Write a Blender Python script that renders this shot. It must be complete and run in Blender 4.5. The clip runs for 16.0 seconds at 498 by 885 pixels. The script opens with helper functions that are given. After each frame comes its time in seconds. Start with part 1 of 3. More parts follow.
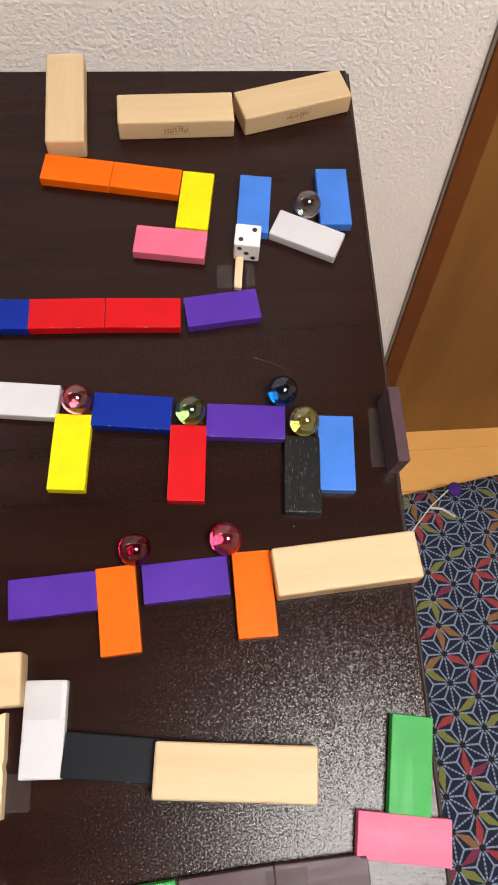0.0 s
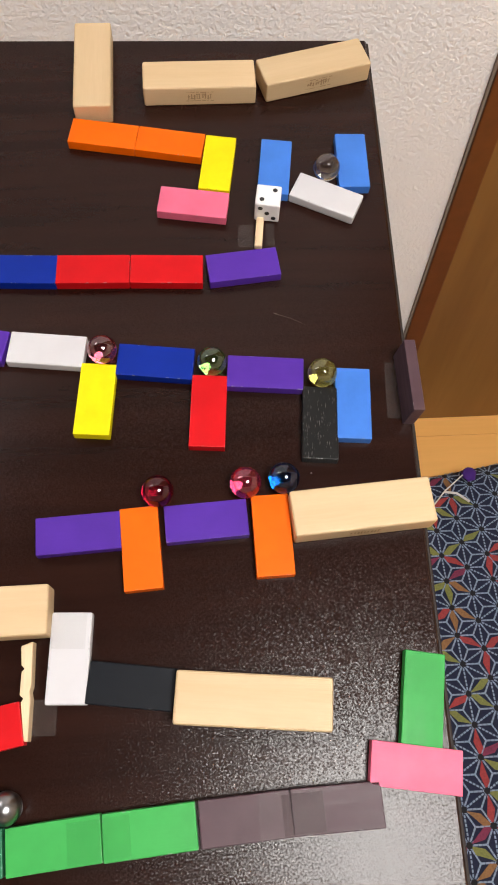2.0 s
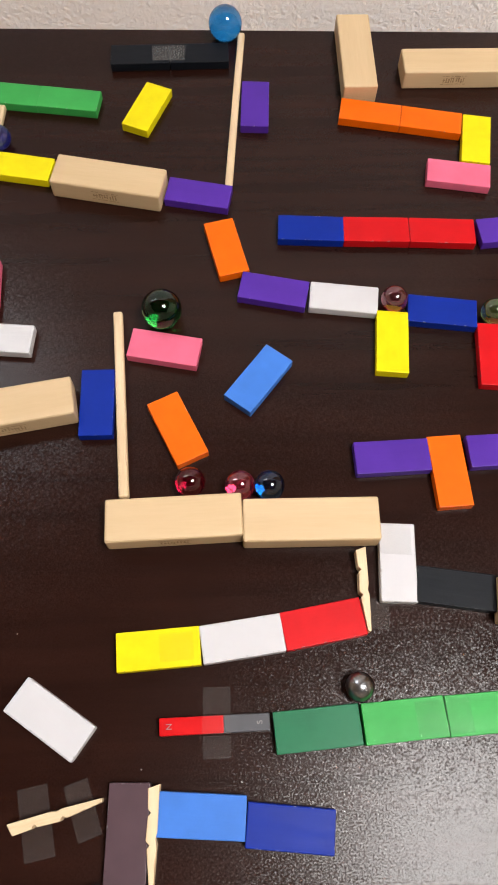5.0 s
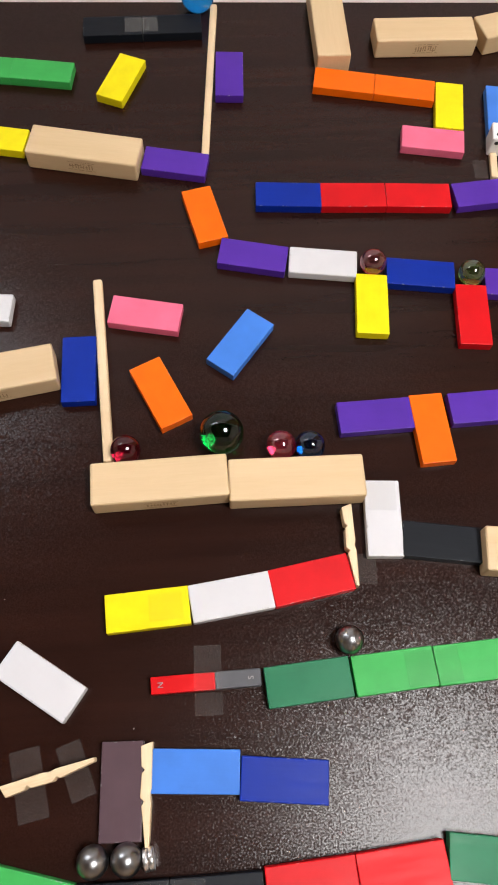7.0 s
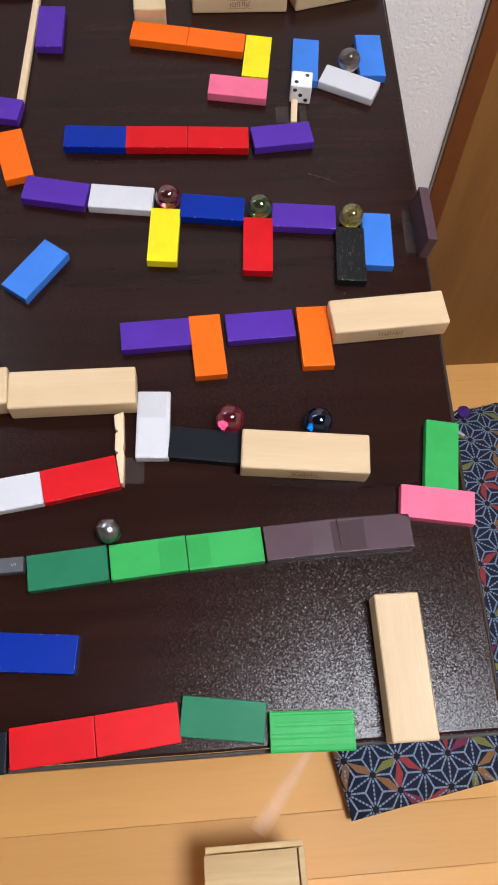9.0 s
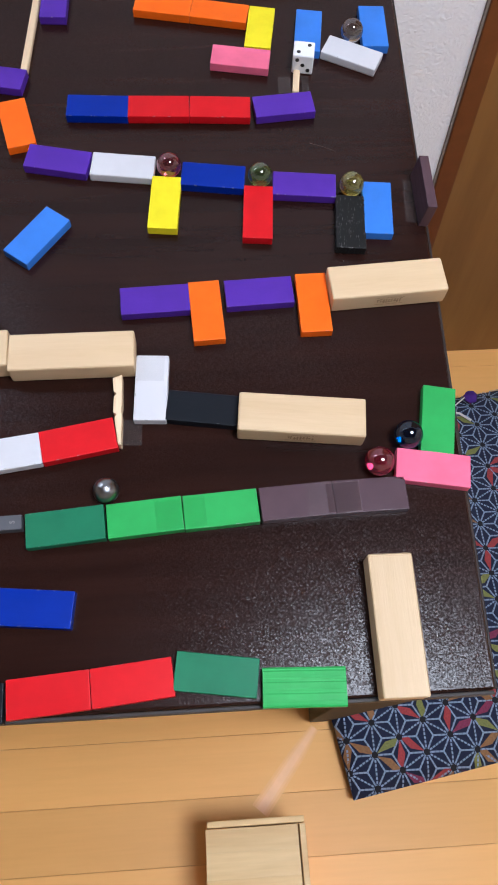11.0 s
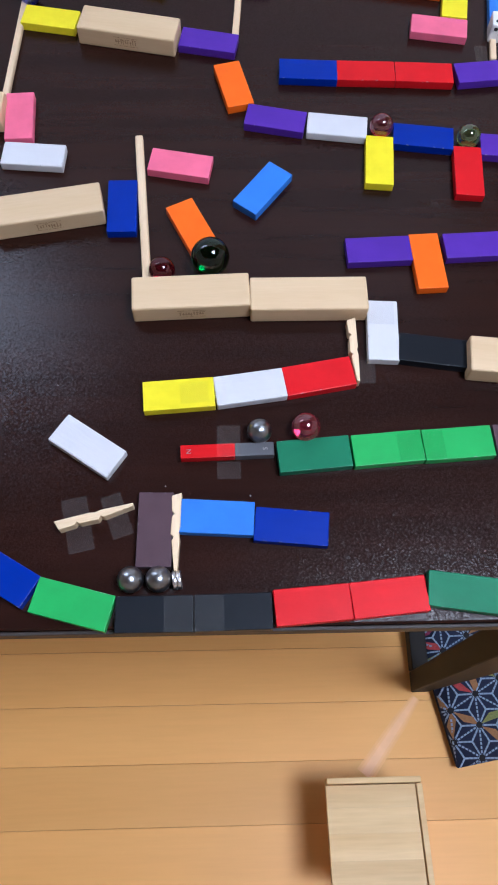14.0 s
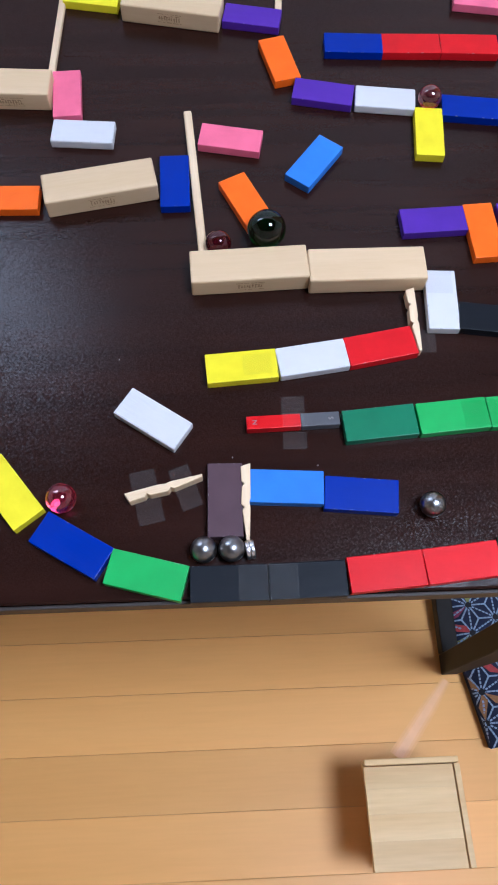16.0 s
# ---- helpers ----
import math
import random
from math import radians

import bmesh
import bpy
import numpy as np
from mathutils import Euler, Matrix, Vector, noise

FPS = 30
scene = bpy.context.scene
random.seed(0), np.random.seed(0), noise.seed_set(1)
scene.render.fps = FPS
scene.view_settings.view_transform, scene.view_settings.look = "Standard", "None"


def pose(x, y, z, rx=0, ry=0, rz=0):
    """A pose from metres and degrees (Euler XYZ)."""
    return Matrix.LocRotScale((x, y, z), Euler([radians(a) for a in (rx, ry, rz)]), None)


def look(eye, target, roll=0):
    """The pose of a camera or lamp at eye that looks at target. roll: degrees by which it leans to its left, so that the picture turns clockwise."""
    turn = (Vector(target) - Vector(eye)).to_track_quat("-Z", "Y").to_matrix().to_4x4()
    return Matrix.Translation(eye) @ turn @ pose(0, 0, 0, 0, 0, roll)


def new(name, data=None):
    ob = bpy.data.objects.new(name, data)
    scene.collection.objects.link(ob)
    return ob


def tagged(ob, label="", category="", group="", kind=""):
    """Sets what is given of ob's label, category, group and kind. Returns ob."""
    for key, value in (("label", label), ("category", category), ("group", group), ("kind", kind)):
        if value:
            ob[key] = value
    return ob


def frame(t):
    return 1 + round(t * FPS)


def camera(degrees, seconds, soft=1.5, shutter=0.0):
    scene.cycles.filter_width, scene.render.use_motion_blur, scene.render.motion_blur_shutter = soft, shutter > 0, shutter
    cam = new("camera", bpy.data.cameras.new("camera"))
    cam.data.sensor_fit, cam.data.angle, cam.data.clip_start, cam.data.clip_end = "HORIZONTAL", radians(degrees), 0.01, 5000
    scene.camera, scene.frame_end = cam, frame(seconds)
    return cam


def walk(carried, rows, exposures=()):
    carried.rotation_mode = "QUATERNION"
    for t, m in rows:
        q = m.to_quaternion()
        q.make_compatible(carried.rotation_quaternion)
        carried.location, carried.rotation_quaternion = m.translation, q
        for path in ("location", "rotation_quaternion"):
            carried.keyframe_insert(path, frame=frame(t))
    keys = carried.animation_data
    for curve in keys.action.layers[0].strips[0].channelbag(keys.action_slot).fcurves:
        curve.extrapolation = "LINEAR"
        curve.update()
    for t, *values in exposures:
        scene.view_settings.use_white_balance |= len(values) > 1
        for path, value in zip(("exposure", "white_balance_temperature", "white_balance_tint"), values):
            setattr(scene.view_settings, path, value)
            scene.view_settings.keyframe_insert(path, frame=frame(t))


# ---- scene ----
cam = camera(37.2, 16.0, 1.9)
# the table leans eight degrees towards the viewer; its own space has the front right corner of the top as origin
LEAN = pose(0, 0, 0, 8)
PATH = [
    (0, (-0.111, 0.174, 0.379), (0.04, 0.904, -1.477), 8.0),
    (0.5, (-0.104, 0.163, 0.379), (0.051, 0.889, -1.478), 8.6),
    (1, (-0.096, 0.16, 0.381), (0.056, 0.887, -1.476), 8.7),
    (1.5, (-0.086, 0.153, 0.382), (0.049, 0.885, -1.475), 7.6),
    (2, (-0.116, 0.143, 0.38), (-0.003, 0.878, -1.476), 5.8),
    (2.5, (-0.166, 0.122, 0.387), (-0.079, 0.868, -1.467), 3.5),
    (3, (-0.198, 0.106, 0.394), (-0.134, 0.855, -1.459), 1.6),
    (3.5, (-0.239, 0.089, 0.398), (-0.154, 0.847, -1.451), 3.7),
    (4, (-0.268, 0.081, 0.402), (-0.205, 0.858, -1.439), 2.7),
    (4.5, (-0.278, 0.085, 0.402), (-0.219, 0.869, -1.437), 3.1),
    (4.7, (-0.275, 0.088, 0.401), (-0.234, 0.869, -1.44), 2.1),
    (7, (-0.279, 0.068, 0.392), (-0.179, 0.843, -1.449), 4.7),
    (7.5, (-0.24, 0.05, 0.397), (-0.111, 0.815, -1.447), 5.8),
    (8, (-0.218, 0.027, 0.407), (-0.076, 0.79, -1.436), 6.4),
    (8.5, (-0.195, 0.012, 0.41), (-0.05, 0.778, -1.431), 6.9),
    (9, (-0.163, 0.001, 0.408), (-0.016, 0.768, -1.433), 7.3),
    (9.2, (-0.154, -0.005, 0.407), (-0.008, 0.764, -1.434), 7.2),
    (11.5, (-0.157, -0.024, 0.405), (-0.052, 0.729, -1.445), 5.1),
    (12, (-0.182, -0.034, 0.406), (-0.088, 0.721, -1.444), 4.5),
    (12.5, (-0.218, -0.036, 0.41), (-0.138, 0.713, -1.442), 4.2),
    (13, (-0.253, -0.045, 0.405), (-0.179, 0.71, -1.446), 4.0),
    (13.5, (-0.278, -0.053, 0.408), (-0.211, 0.703, -1.442), 3.8),
    (14, (-0.286, -0.058, 0.411), (-0.228, 0.697, -1.44), 3.4),
    (14.5, (-0.291, -0.058, 0.409), (-0.235, 0.697, -1.442), 3.1),
    (15, (-0.297, -0.057, 0.409), (-0.237, 0.698, -1.442), 3.0),
    (15.5, (-0.331, -0.062, 0.406), (-0.27, 0.688, -1.447), 2.8),
    (16, (-0.326, -0.071, 0.404), (-0.264, 0.676, -1.45), 2.7),
]
walk(cam, [(t, LEAN @ look(eye, target, roll)) for t, eye, target, roll in PATH],
     exposures=[(0, 0.0, 6500, 10), (7, 0.0, 6300, 10), (9.2, -0.10, 5650, 10), (11.5, -0.11, 5300, 11), (13, -0.11, 5150, 11), (14.5, -0.10, 4950, 11), (16, -0.06, 4900, 11)])

# ---- light ----
world = bpy.data.worlds.new("world")
scene.world = world
world.use_nodes = True
world.node_tree.nodes["Background"].inputs[0].default_value = (0.9, 0.95, 1.0, 1)
world.node_tree.nodes["Background"].inputs[1].default_value = 0.05
LAMP_GLOW = 45.0
FLOOR = -0.70
CEILING = 1.70
WALL = 0.733


# ---- materials ----
def material(name):
    m = bpy.data.materials.new(name)
    m.use_nodes = True
    return m, m.node_tree.nodes, m.node_tree.links, m.node_tree.nodes["Principled BSDF"]


def put(nodes, kind, **values):
    n = nodes.new(kind)
    for key, value in values.items():
        n.inputs[key.replace("_", " ")].default_value = value
    return n


def noise_of(nodes, links, coords, scale, detail=3.0, rough=0.5, stretch=(1, 1, 1)):
    mp = put(nodes, "ShaderNodeMapping", Scale=stretch)
    links.new(coords, mp.inputs["Vector"])
    n = put(nodes, "ShaderNodeTexNoise", Scale=scale, Detail=detail, Roughness=rough)
    links.new(mp.outputs[0], n.inputs["Vector"])
    return n.outputs["Fac"]


def ramp(nodes, links, fac, stops):
    r = nodes.new("ShaderNodeValToRGB")
    while len(r.color_ramp.elements) < len(stops):
        r.color_ramp.elements.new(0.5)
    for e, (p, c) in zip(r.color_ramp.elements, stops):
        e.position, e.color = p, (*c, 1)
    links.new(fac, r.inputs[0])
    return r.outputs[0]


def bump(nodes, links, bsdf, height, strength, distance):
    b = put(nodes, "ShaderNodeBump", Strength=strength, Distance=distance)
    links.new(height, b.inputs["Height"])
    links.new(b.outputs[0], bsdf.inputs["Normal"])


def shade(c, k):
    return tuple(min(1.0, v * k) for v in c)


def paint(name, c, rough=0.4, wear=0.0, rubbed=False):
    """Painted wood: brushed coat, faint grain under it, chipped specks where wear is given, and chips to the bare wood on rubbed arrises."""
    m, nodes, links, bsdf = material(name + (" rubbed" if rubbed else ""))
    tc = nodes.new("ShaderNodeTexCoord")
    info = nodes.new("ShaderNodeObjectInfo")
    off = nodes.new("ShaderNodeVectorMath")
    off.operation = "ADD"
    links.new(tc.outputs["Object"], off.inputs[0])
    links.new(info.outputs["Random"], off.inputs[1])
    broad = noise_of(nodes, links, off.outputs[0], 55, 4, 0.6)
    grain = noise_of(nodes, links, off.outputs[0], 220, 3, 0.6, (0.12, 1, 1))
    colour = ramp(nodes, links, broad, [(0.3, shade(c, 0.97 if min(c) > 0.5 else 0.91)), (0.7, shade(c, 1.02 if min(c) > 0.5 else 1.06))])

    def flake(scale, stretch, low, high, tone):
        chips = noise_of(nodes, links, off.outputs[0], scale, 2, 0.6, stretch)
        mix = nodes.new("ShaderNodeMixRGB")
        links.new(ramp(nodes, links, chips, [(low, (0, 0, 0)), (high, (1, 1, 1))]), mix.inputs[0])
        links.new(colour, mix.inputs[1])
        mix.inputs[2].default_value = (*tone, 1)
        return mix.outputs[0]

    if wear:
        colour = flake(1900, (0.12, 1, 1), 0.645, 0.72, (0.15, 0.145, 0.14))
    if rubbed:
        colour = flake(420, (1, 1, 1), 0.60, 0.72, tuple(0.45 * v + 0.16 for v in c))
    # a face of the coat has its own slight tone
    tone = nodes.new("ShaderNodeMixRGB")
    tone.blend_type = "MULTIPLY"
    tone.inputs[0].default_value = 1
    links.new(colour, tone.inputs[1])
    links.new(ramp(nodes, links, info.outputs["Random"], [(0, (0.95, 0.95, 0.95)), (1, (1.03, 1.03, 1.03))]), tone.inputs[2])
    links.new(tone.outputs[0], bsdf.inputs["Base Color"])
    links.new(ramp(nodes, links, grain, [(0.3, (rough - 0.06,) * 3), (0.7, (rough + 0.12,) * 3)]), bsdf.inputs["Roughness"])
    bsdf.inputs["Specular IOR Level"].default_value = 0.14
    add = nodes.new("ShaderNodeMath")
    links.new(grain, add.inputs[0])
    links.new(broad, add.inputs[1])
    bump(nodes, links, bsdf, add.outputs[0], 0.12, 0.0006)
    return m


def timber_coat(name, light, dark, rough=0.55, scale=90, stretch=(0.08, 1, 1), spread=(0.35, 0.7), lines=0.35):
    m, nodes, links, bsdf = material(name)
    tc = nodes.new("ShaderNodeTexCoord")
    info = nodes.new("ShaderNodeObjectInfo")
    off = nodes.new("ShaderNodeVectorMath")
    off.operation = "ADD"
    links.new(tc.outputs["Object"], off.inputs[0])
    links.new(info.outputs["Random"], off.inputs[1])
    grain = noise_of(nodes, links, off.outputs[0], scale, 4, 0.6, stretch)
    fine = noise_of(nodes, links, off.outputs[0], scale * 9, 2, 0.6, stretch)
    base = ramp(nodes, links, grain, [(spread[0], dark), (spread[1], light)])
    mix = nodes.new("ShaderNodeMixRGB")
    mix.blend_type = "MULTIPLY"
    mix.inputs[0].default_value = lines
    links.new(base, mix.inputs[1])
    links.new(ramp(nodes, links, fine, [(0.3, (0.8, 0.75, 0.7)), (0.65, (1, 1, 1))]), mix.inputs[2])
    tone = nodes.new("ShaderNodeMixRGB")
    tone.blend_type = "MULTIPLY"
    tone.inputs[0].default_value = 1
    links.new(mix.outputs[0], tone.inputs[1])
    links.new(ramp(nodes, links, info.outputs["Random"], [(0, (0.93, 0.92, 0.9)), (1, (1.05, 1.04, 1.02))]), tone.inputs[2])
    links.new(tone.outputs[0], bsdf.inputs["Base Color"])
    bsdf.inputs["Roughness"].default_value = rough
    bump(nodes, links, bsdf, fine, 0.2, 0.0003)
    return m


def plain(name, c, rough=0.5, metal=0.0, vary=0.12, scale=40):
    m, nodes, links, bsdf = material(name)
    tc = nodes.new("ShaderNodeTexCoord")
    n = noise_of(nodes, links, tc.outputs["Object"], scale, 4, 0.6)
    links.new(ramp(nodes, links, n, [(0.3, shade(c, 1 - vary)), (0.7, shade(c, 1 + vary))]), bsdf.inputs["Base Color"])
    bsdf.inputs["Roughness"].default_value = rough
    bsdf.inputs["Metallic"].default_value = metal
    return m


def glass(name, c, luster=0.0, milk=0.0):
    """Coloured glass; luster: share of a mirror-like lustre coat; milk: share of a cloudy body of the same colour."""
    m, nodes, links, bsdf = material(name)
    bsdf.inputs["Base Color"].default_value = (*c, 1)
    bsdf.inputs["Roughness"].default_value = 0.0
    bsdf.inputs["IOR"].default_value = 1.52
    bsdf.inputs["Transmission Weight"].default_value = 1.0
    out = bsdf.outputs[0]
    if milk:
        body = put(nodes, "ShaderNodeBsdfDiffuse")
        body.inputs["Color"].default_value = (*c, 1)
        mix = put(nodes, "ShaderNodeMixShader", Fac=milk)
        links.new(out, mix.inputs[1])
        links.new(body.outputs[0], mix.inputs[2])
        out = mix.outputs[0]
        links.new(out, nodes["Material Output"].inputs["Surface"])
    if luster:
        tc = nodes.new("ShaderNodeTexCoord")
        swirl = noise_of(nodes, links, tc.outputs["Object"], 90, 2, 0.5)
        gloss = put(nodes, "ShaderNodeBsdfGlossy", Roughness=0.03)
        links.new(ramp(nodes, links, swirl, [(0.35, (0.95, 0.75, 0.80)), (0.65, (0.80, 0.92, 0.85))]), gloss.inputs["Color"])
        mix = put(nodes, "ShaderNodeMixShader", Fac=luster)
        links.new(out, mix.inputs[1])
        links.new(gloss.outputs[0], mix.inputs[2])
        links.new(mix.outputs[0], nodes["Material Output"].inputs["Surface"])
    return m


PEBBLE = 0.33


def laminate():
    """Dark walnut foil with a fine pebbled lacquer."""
    m, nodes, links, bsdf = material("dark walnut laminate")
    tc = nodes.new("ShaderNodeTexCoord")
    streak = noise_of(nodes, links, tc.outputs["Object"], 60, 5, 0.65, (0.06, 1, 1))
    cloud = noise_of(nodes, links, tc.outputs["Object"], 7, 3, 0.5, (0.4, 1, 1))
    a = ramp(nodes, links, streak, [(0.3, (0.0128, 0.0037, 0.0023)), (0.72, (0.0245, 0.0080, 0.0052))])
    mix = nodes.new("ShaderNodeMixRGB")
    mix.blend_type = "MULTIPLY"
    mix.inputs[0].default_value = 0.5
    links.new(a, mix.inputs[1])
    links.new(ramp(nodes, links, cloud, [(0.3, (0.7, 0.7, 0.7)), (0.7, (1, 1, 1))]), mix.inputs[2])
    links.new(mix.outputs[0], bsdf.inputs["Base Color"])
    bsdf.inputs["Roughness"].default_value = 0.225
    bsdf.inputs["Specular IOR Level"].default_value = 0.215
    # the pebbles of the lacquer lean every way
    cells = put(nodes, "ShaderNodeTexNoise", Scale=1150.0, Detail=1.0, Roughness=0.5)
    links.new(tc.outputs["Object"], cells.inputs["Vector"])
    lean = nodes.new("ShaderNodeVectorMath")
    lean.operation = "MULTIPLY_ADD"
    links.new(cells.outputs["Color"], lean.inputs[0])
    lean.inputs[1].default_value = (PEBBLE, PEBBLE, 0.0)
    lean.inputs[2].default_value = (-PEBBLE / 2, -PEBBLE / 2, 0.0)
    geo = nodes.new("ShaderNodeNewGeometry")
    tilt = nodes.new("ShaderNodeVectorMath")
    tilt.operation = "ADD"
    links.new(geo.outputs["Normal"], tilt.inputs[0])
    links.new(lean.outputs[0], tilt.inputs[1])
    unit = nodes.new("ShaderNodeVectorMath")
    unit.operation = "NORMALIZE"
    links.new(tilt.outputs[0], unit.inputs[0])
    links.new(unit.outputs[0], bsdf.inputs["Normal"])
    return m


def wallpaper():
    m, nodes, links, bsdf = material("white embossed wallpaper")
    tc = nodes.new("ShaderNodeTexCoord")
    lump = noise_of(nodes, links, tc.outputs["Object"], 230, 3, 0.6)
    stain = noise_of(nodes, links, tc.outputs["Object"], 2.5, 3, 0.5)
    links.new(ramp(nodes, links, stain, [(0.3, (0.84, 0.865, 0.905)), (0.7, (0.89, 0.91, 0.945))]), bsdf.inputs["Base Color"])
    bsdf.inputs["Roughness"].default_value = 0.85
    bump(nodes, links, bsdf, lump, 0.9, 0.0030)
    return m


def clear_tape(name, alpha, c=(0.75, 0.72, 0.68)):
    m, nodes, links, bsdf = material(name)
    bsdf.inputs["Base Color"].default_value = (*c, 1)
    bsdf.inputs["Roughness"].default_value = 0.28
    bsdf.inputs["Alpha"].default_value = alpha
    return m


def daylight():
    m, nodes, links, bsdf = material("frosted pane")
    bsdf.inputs["Base Color"].default_value = (0.7, 0.75, 0.8, 1)
    bsdf.inputs["Emission Color"].default_value = (0.93, 0.96, 1.0, 1)
    bsdf.inputs["Emission Strength"].default_value = 11.0
    return m


def lamp_glow():
    m, nodes, links, bsdf = material("lamp diffuser")
    bsdf.inputs["Base Color"].default_value = (0.9, 0.9, 0.88, 1)
    bsdf.inputs["Emission Color"].default_value = (1.0, 0.965, 0.925, 1)
    bsdf.inputs["Emission Strength"].default_value = LAMP_GLOW
    return m


def coat(word, name, c, rough=0.4, wear=0.0):
    return word, paint(name, c, rough, wear), paint(name, c, rough, wear, True)


RED = coat("red", "red paint", (0.585, 0.006, 0.010))
ORANGE = coat("orange", "orange paint", (0.87, 0.137, 0.001))
YELLOW = coat("yellow", "yellow paint", (0.79, 0.68, 0.004))
GREEN = coat("bright green", "green paint", (0.050, 0.365, 0.080))
DARK_GREEN = coat("dark green", "dark green paint", (0.023, 0.16, 0.075))
LIGHT_BLUE = coat("light blue", "light blue paint", (0.055, 0.19, 0.63))
BLUE = coat("dark blue", "dark blue paint", (0.003, 0.022, 0.28))
PURPLE = coat("purple", "purple paint", (0.085, 0.026, 0.33))
PINK = coat("pink", "pink paint", (0.76, 0.148, 0.25))
WHITE = coat("white", "white paint", (0.60, 0.59, 0.61))
BLACK = coat("black", "black paint", (0.0062, 0.0078, 0.0115), 0.45)
SCRATCHED = coat("scratched black", "scratched black paint", (0.012, 0.012, 0.012), 0.4, 1.0)
BROWN = coat("dull brown", "brown paint", (0.085, 0.05, 0.06), 0.36)
BIRCH = timber_coat("birch wood", (0.665, 0.498, 0.300), (0.615, 0.445, 0.255), lines=0.16)
STICK = timber_coat("pale stick wood", (0.80, 0.63, 0.42), (0.70, 0.52, 0.32), 0.6, 140)
STAMP = plain("burnt stamp", (0.34, 0.21, 0.105), 0.7, 0, 0.25, 900)
TOP = laminate()
EDGE = plain("grey brown edge band", (0.024, 0.016, 0.013), 0.6)
EDGE_DARK = plain("dark brown edge band", (0.018, 0.011, 0.009), 0.7)
LEG = plain("dark lacquered wood", (0.007, 0.005, 0.004), 0.6)
LEG.node_tree.nodes["Principled BSDF"].inputs["Specular IOR Level"].default_value = 0.22
PAPER = wallpaper()
UNSEEN_WALL = timber_coat("tan unseen wall", (0.68, 0.62, 0.55), (0.60, 0.54, 0.47), 0.7, 12, (1, 1, 0.08))
CEIL = timber_coat("dark brown unseen ceiling", (0.11, 0.07, 0.042), (0.08, 0.048, 0.028), 0.7, 12)
ENAMEL = plain("white enamel", (0.8, 0.8, 0.78), 0.4, 0, 0.03)
PLANK = timber_coat("honey floor wood", (0.90, 0.49, 0.152), (0.872, 0.462, 0.137), 0.42, 22, (0.06, 1, 1), (0.3, 0.75), 0.15)
PLANK.node_tree.nodes["Principled BSDF"].inputs["Specular IOR Level"].default_value = 0.28
GAP = plain("dark floor joint", (0.70, 0.375, 0.12), 0.8)
DOOR = timber_coat("brown door veneer", (0.27, 0.137, 0.037), (0.205, 0.098, 0.024), 0.4, 14, (1, 1, 0.08))
CASING = plain("dark brown door casing", (0.135, 0.040, 0.007), 0.45)
GREY = plain("grey casing seal", (0.20, 0.165, 0.14), 0.7)
BOXWOOD = timber_coat("pale box wood", (0.84, 0.61, 0.285), (0.73, 0.475, 0.19), 0.5, 26)
TAPE = clear_tape("clear adhesive tape", 0.017)
FILM = clear_tape("thin clear film", 0.012)
GREENISH = clear_tape("glossy tape on green", 0.05, (0.020, 0.27, 0.035))
MURKY = clear_tape("murky tape on yellow", 0.04, (0.55, 0.46, 0.06))
CLOUDY = clear_tape("cloudy tape", 0.045)
# dark tint stands in for the lamp sheen that this tape lacks
SHEENLESS = clear_tape("tape tinted dark for missing sheen", 0.13, (0.045, 0.016, 0.016))
SHEENLESS.node_tree.nodes["Principled BSDF"].inputs["Specular IOR Level"].default_value = 0.1
AGED = clear_tape("aged yellowish tape", 0.04, (0.45, 0.43, 0.37))
TAPE_RIM = clear_tape("pale tape rim", 0.03)
FILM_RIM = clear_tape("pale film rim", 0.03)
# pale tones that paint a streak of light onto the boards
FLOOR_LIGHT = [plain("pale painted light", (0.90 + 0.02 * k, 0.478 + 0.030 * k, 0.155 + 0.045 * k), 0.35, 0, 0.04, 60) for k in range(3)]
STEEL = plain("steel", (0.27, 0.27, 0.275), 0.3, 1.0, 0.1, 300)
CHROME = plain("chrome", (0.80, 0.80, 0.80), 0.28, 1.0, 0.05)
DIE = plain("ivory white plastic", (0.82, 0.82, 0.82), 0.25, 0, 0.03)
PIP = plain("black pip", (0.01, 0.01, 0.01), 0.4)
MAGNET_RED = paint("magnet red", (0.55, 0.006, 0.008), 0.28)
MAGNET_GREY = paint("magnet grey", (0.10, 0.10, 0.11), 0.35)
DUST = plain("pale dust", (0.085, 0.068, 0.06), 0.8)
INK = plain("white ink", (0.28, 0.26, 0.26), 0.5)
NAVY = plain("navy cotton", (0.008, 0.013, 0.040), 0.9, 0, 0.3, 500)
CLOTH_RED = plain("red cotton print", (0.31, 0.042, 0.044), 0.9, 0, 0.25, 500)
CLOTH_GREEN = plain("olive cotton print", (0.19, 0.20, 0.055), 0.9, 0, 0.25, 500)
CLOTH_TAN = plain("tan cotton print", (0.25, 0.125, 0.05), 0.9, 0, 0.25, 500)
CLOTH_WINE = plain("wine cotton print", (0.19, 0.028, 0.07), 0.9, 0, 0.25, 500)
STITCH = plain("pale blue stitching", (0.23, 0.30, 0.42), 0.9, 0, 0.2, 400)
KNOT = plain("black knot", (0.008, 0.008, 0.012), 0.9)
THREAD = plain("white thread", (0.7, 0.68, 0.66), 0.9)
TUFT = plain("purple thread", (0.06, 0.015, 0.20), 0.9)


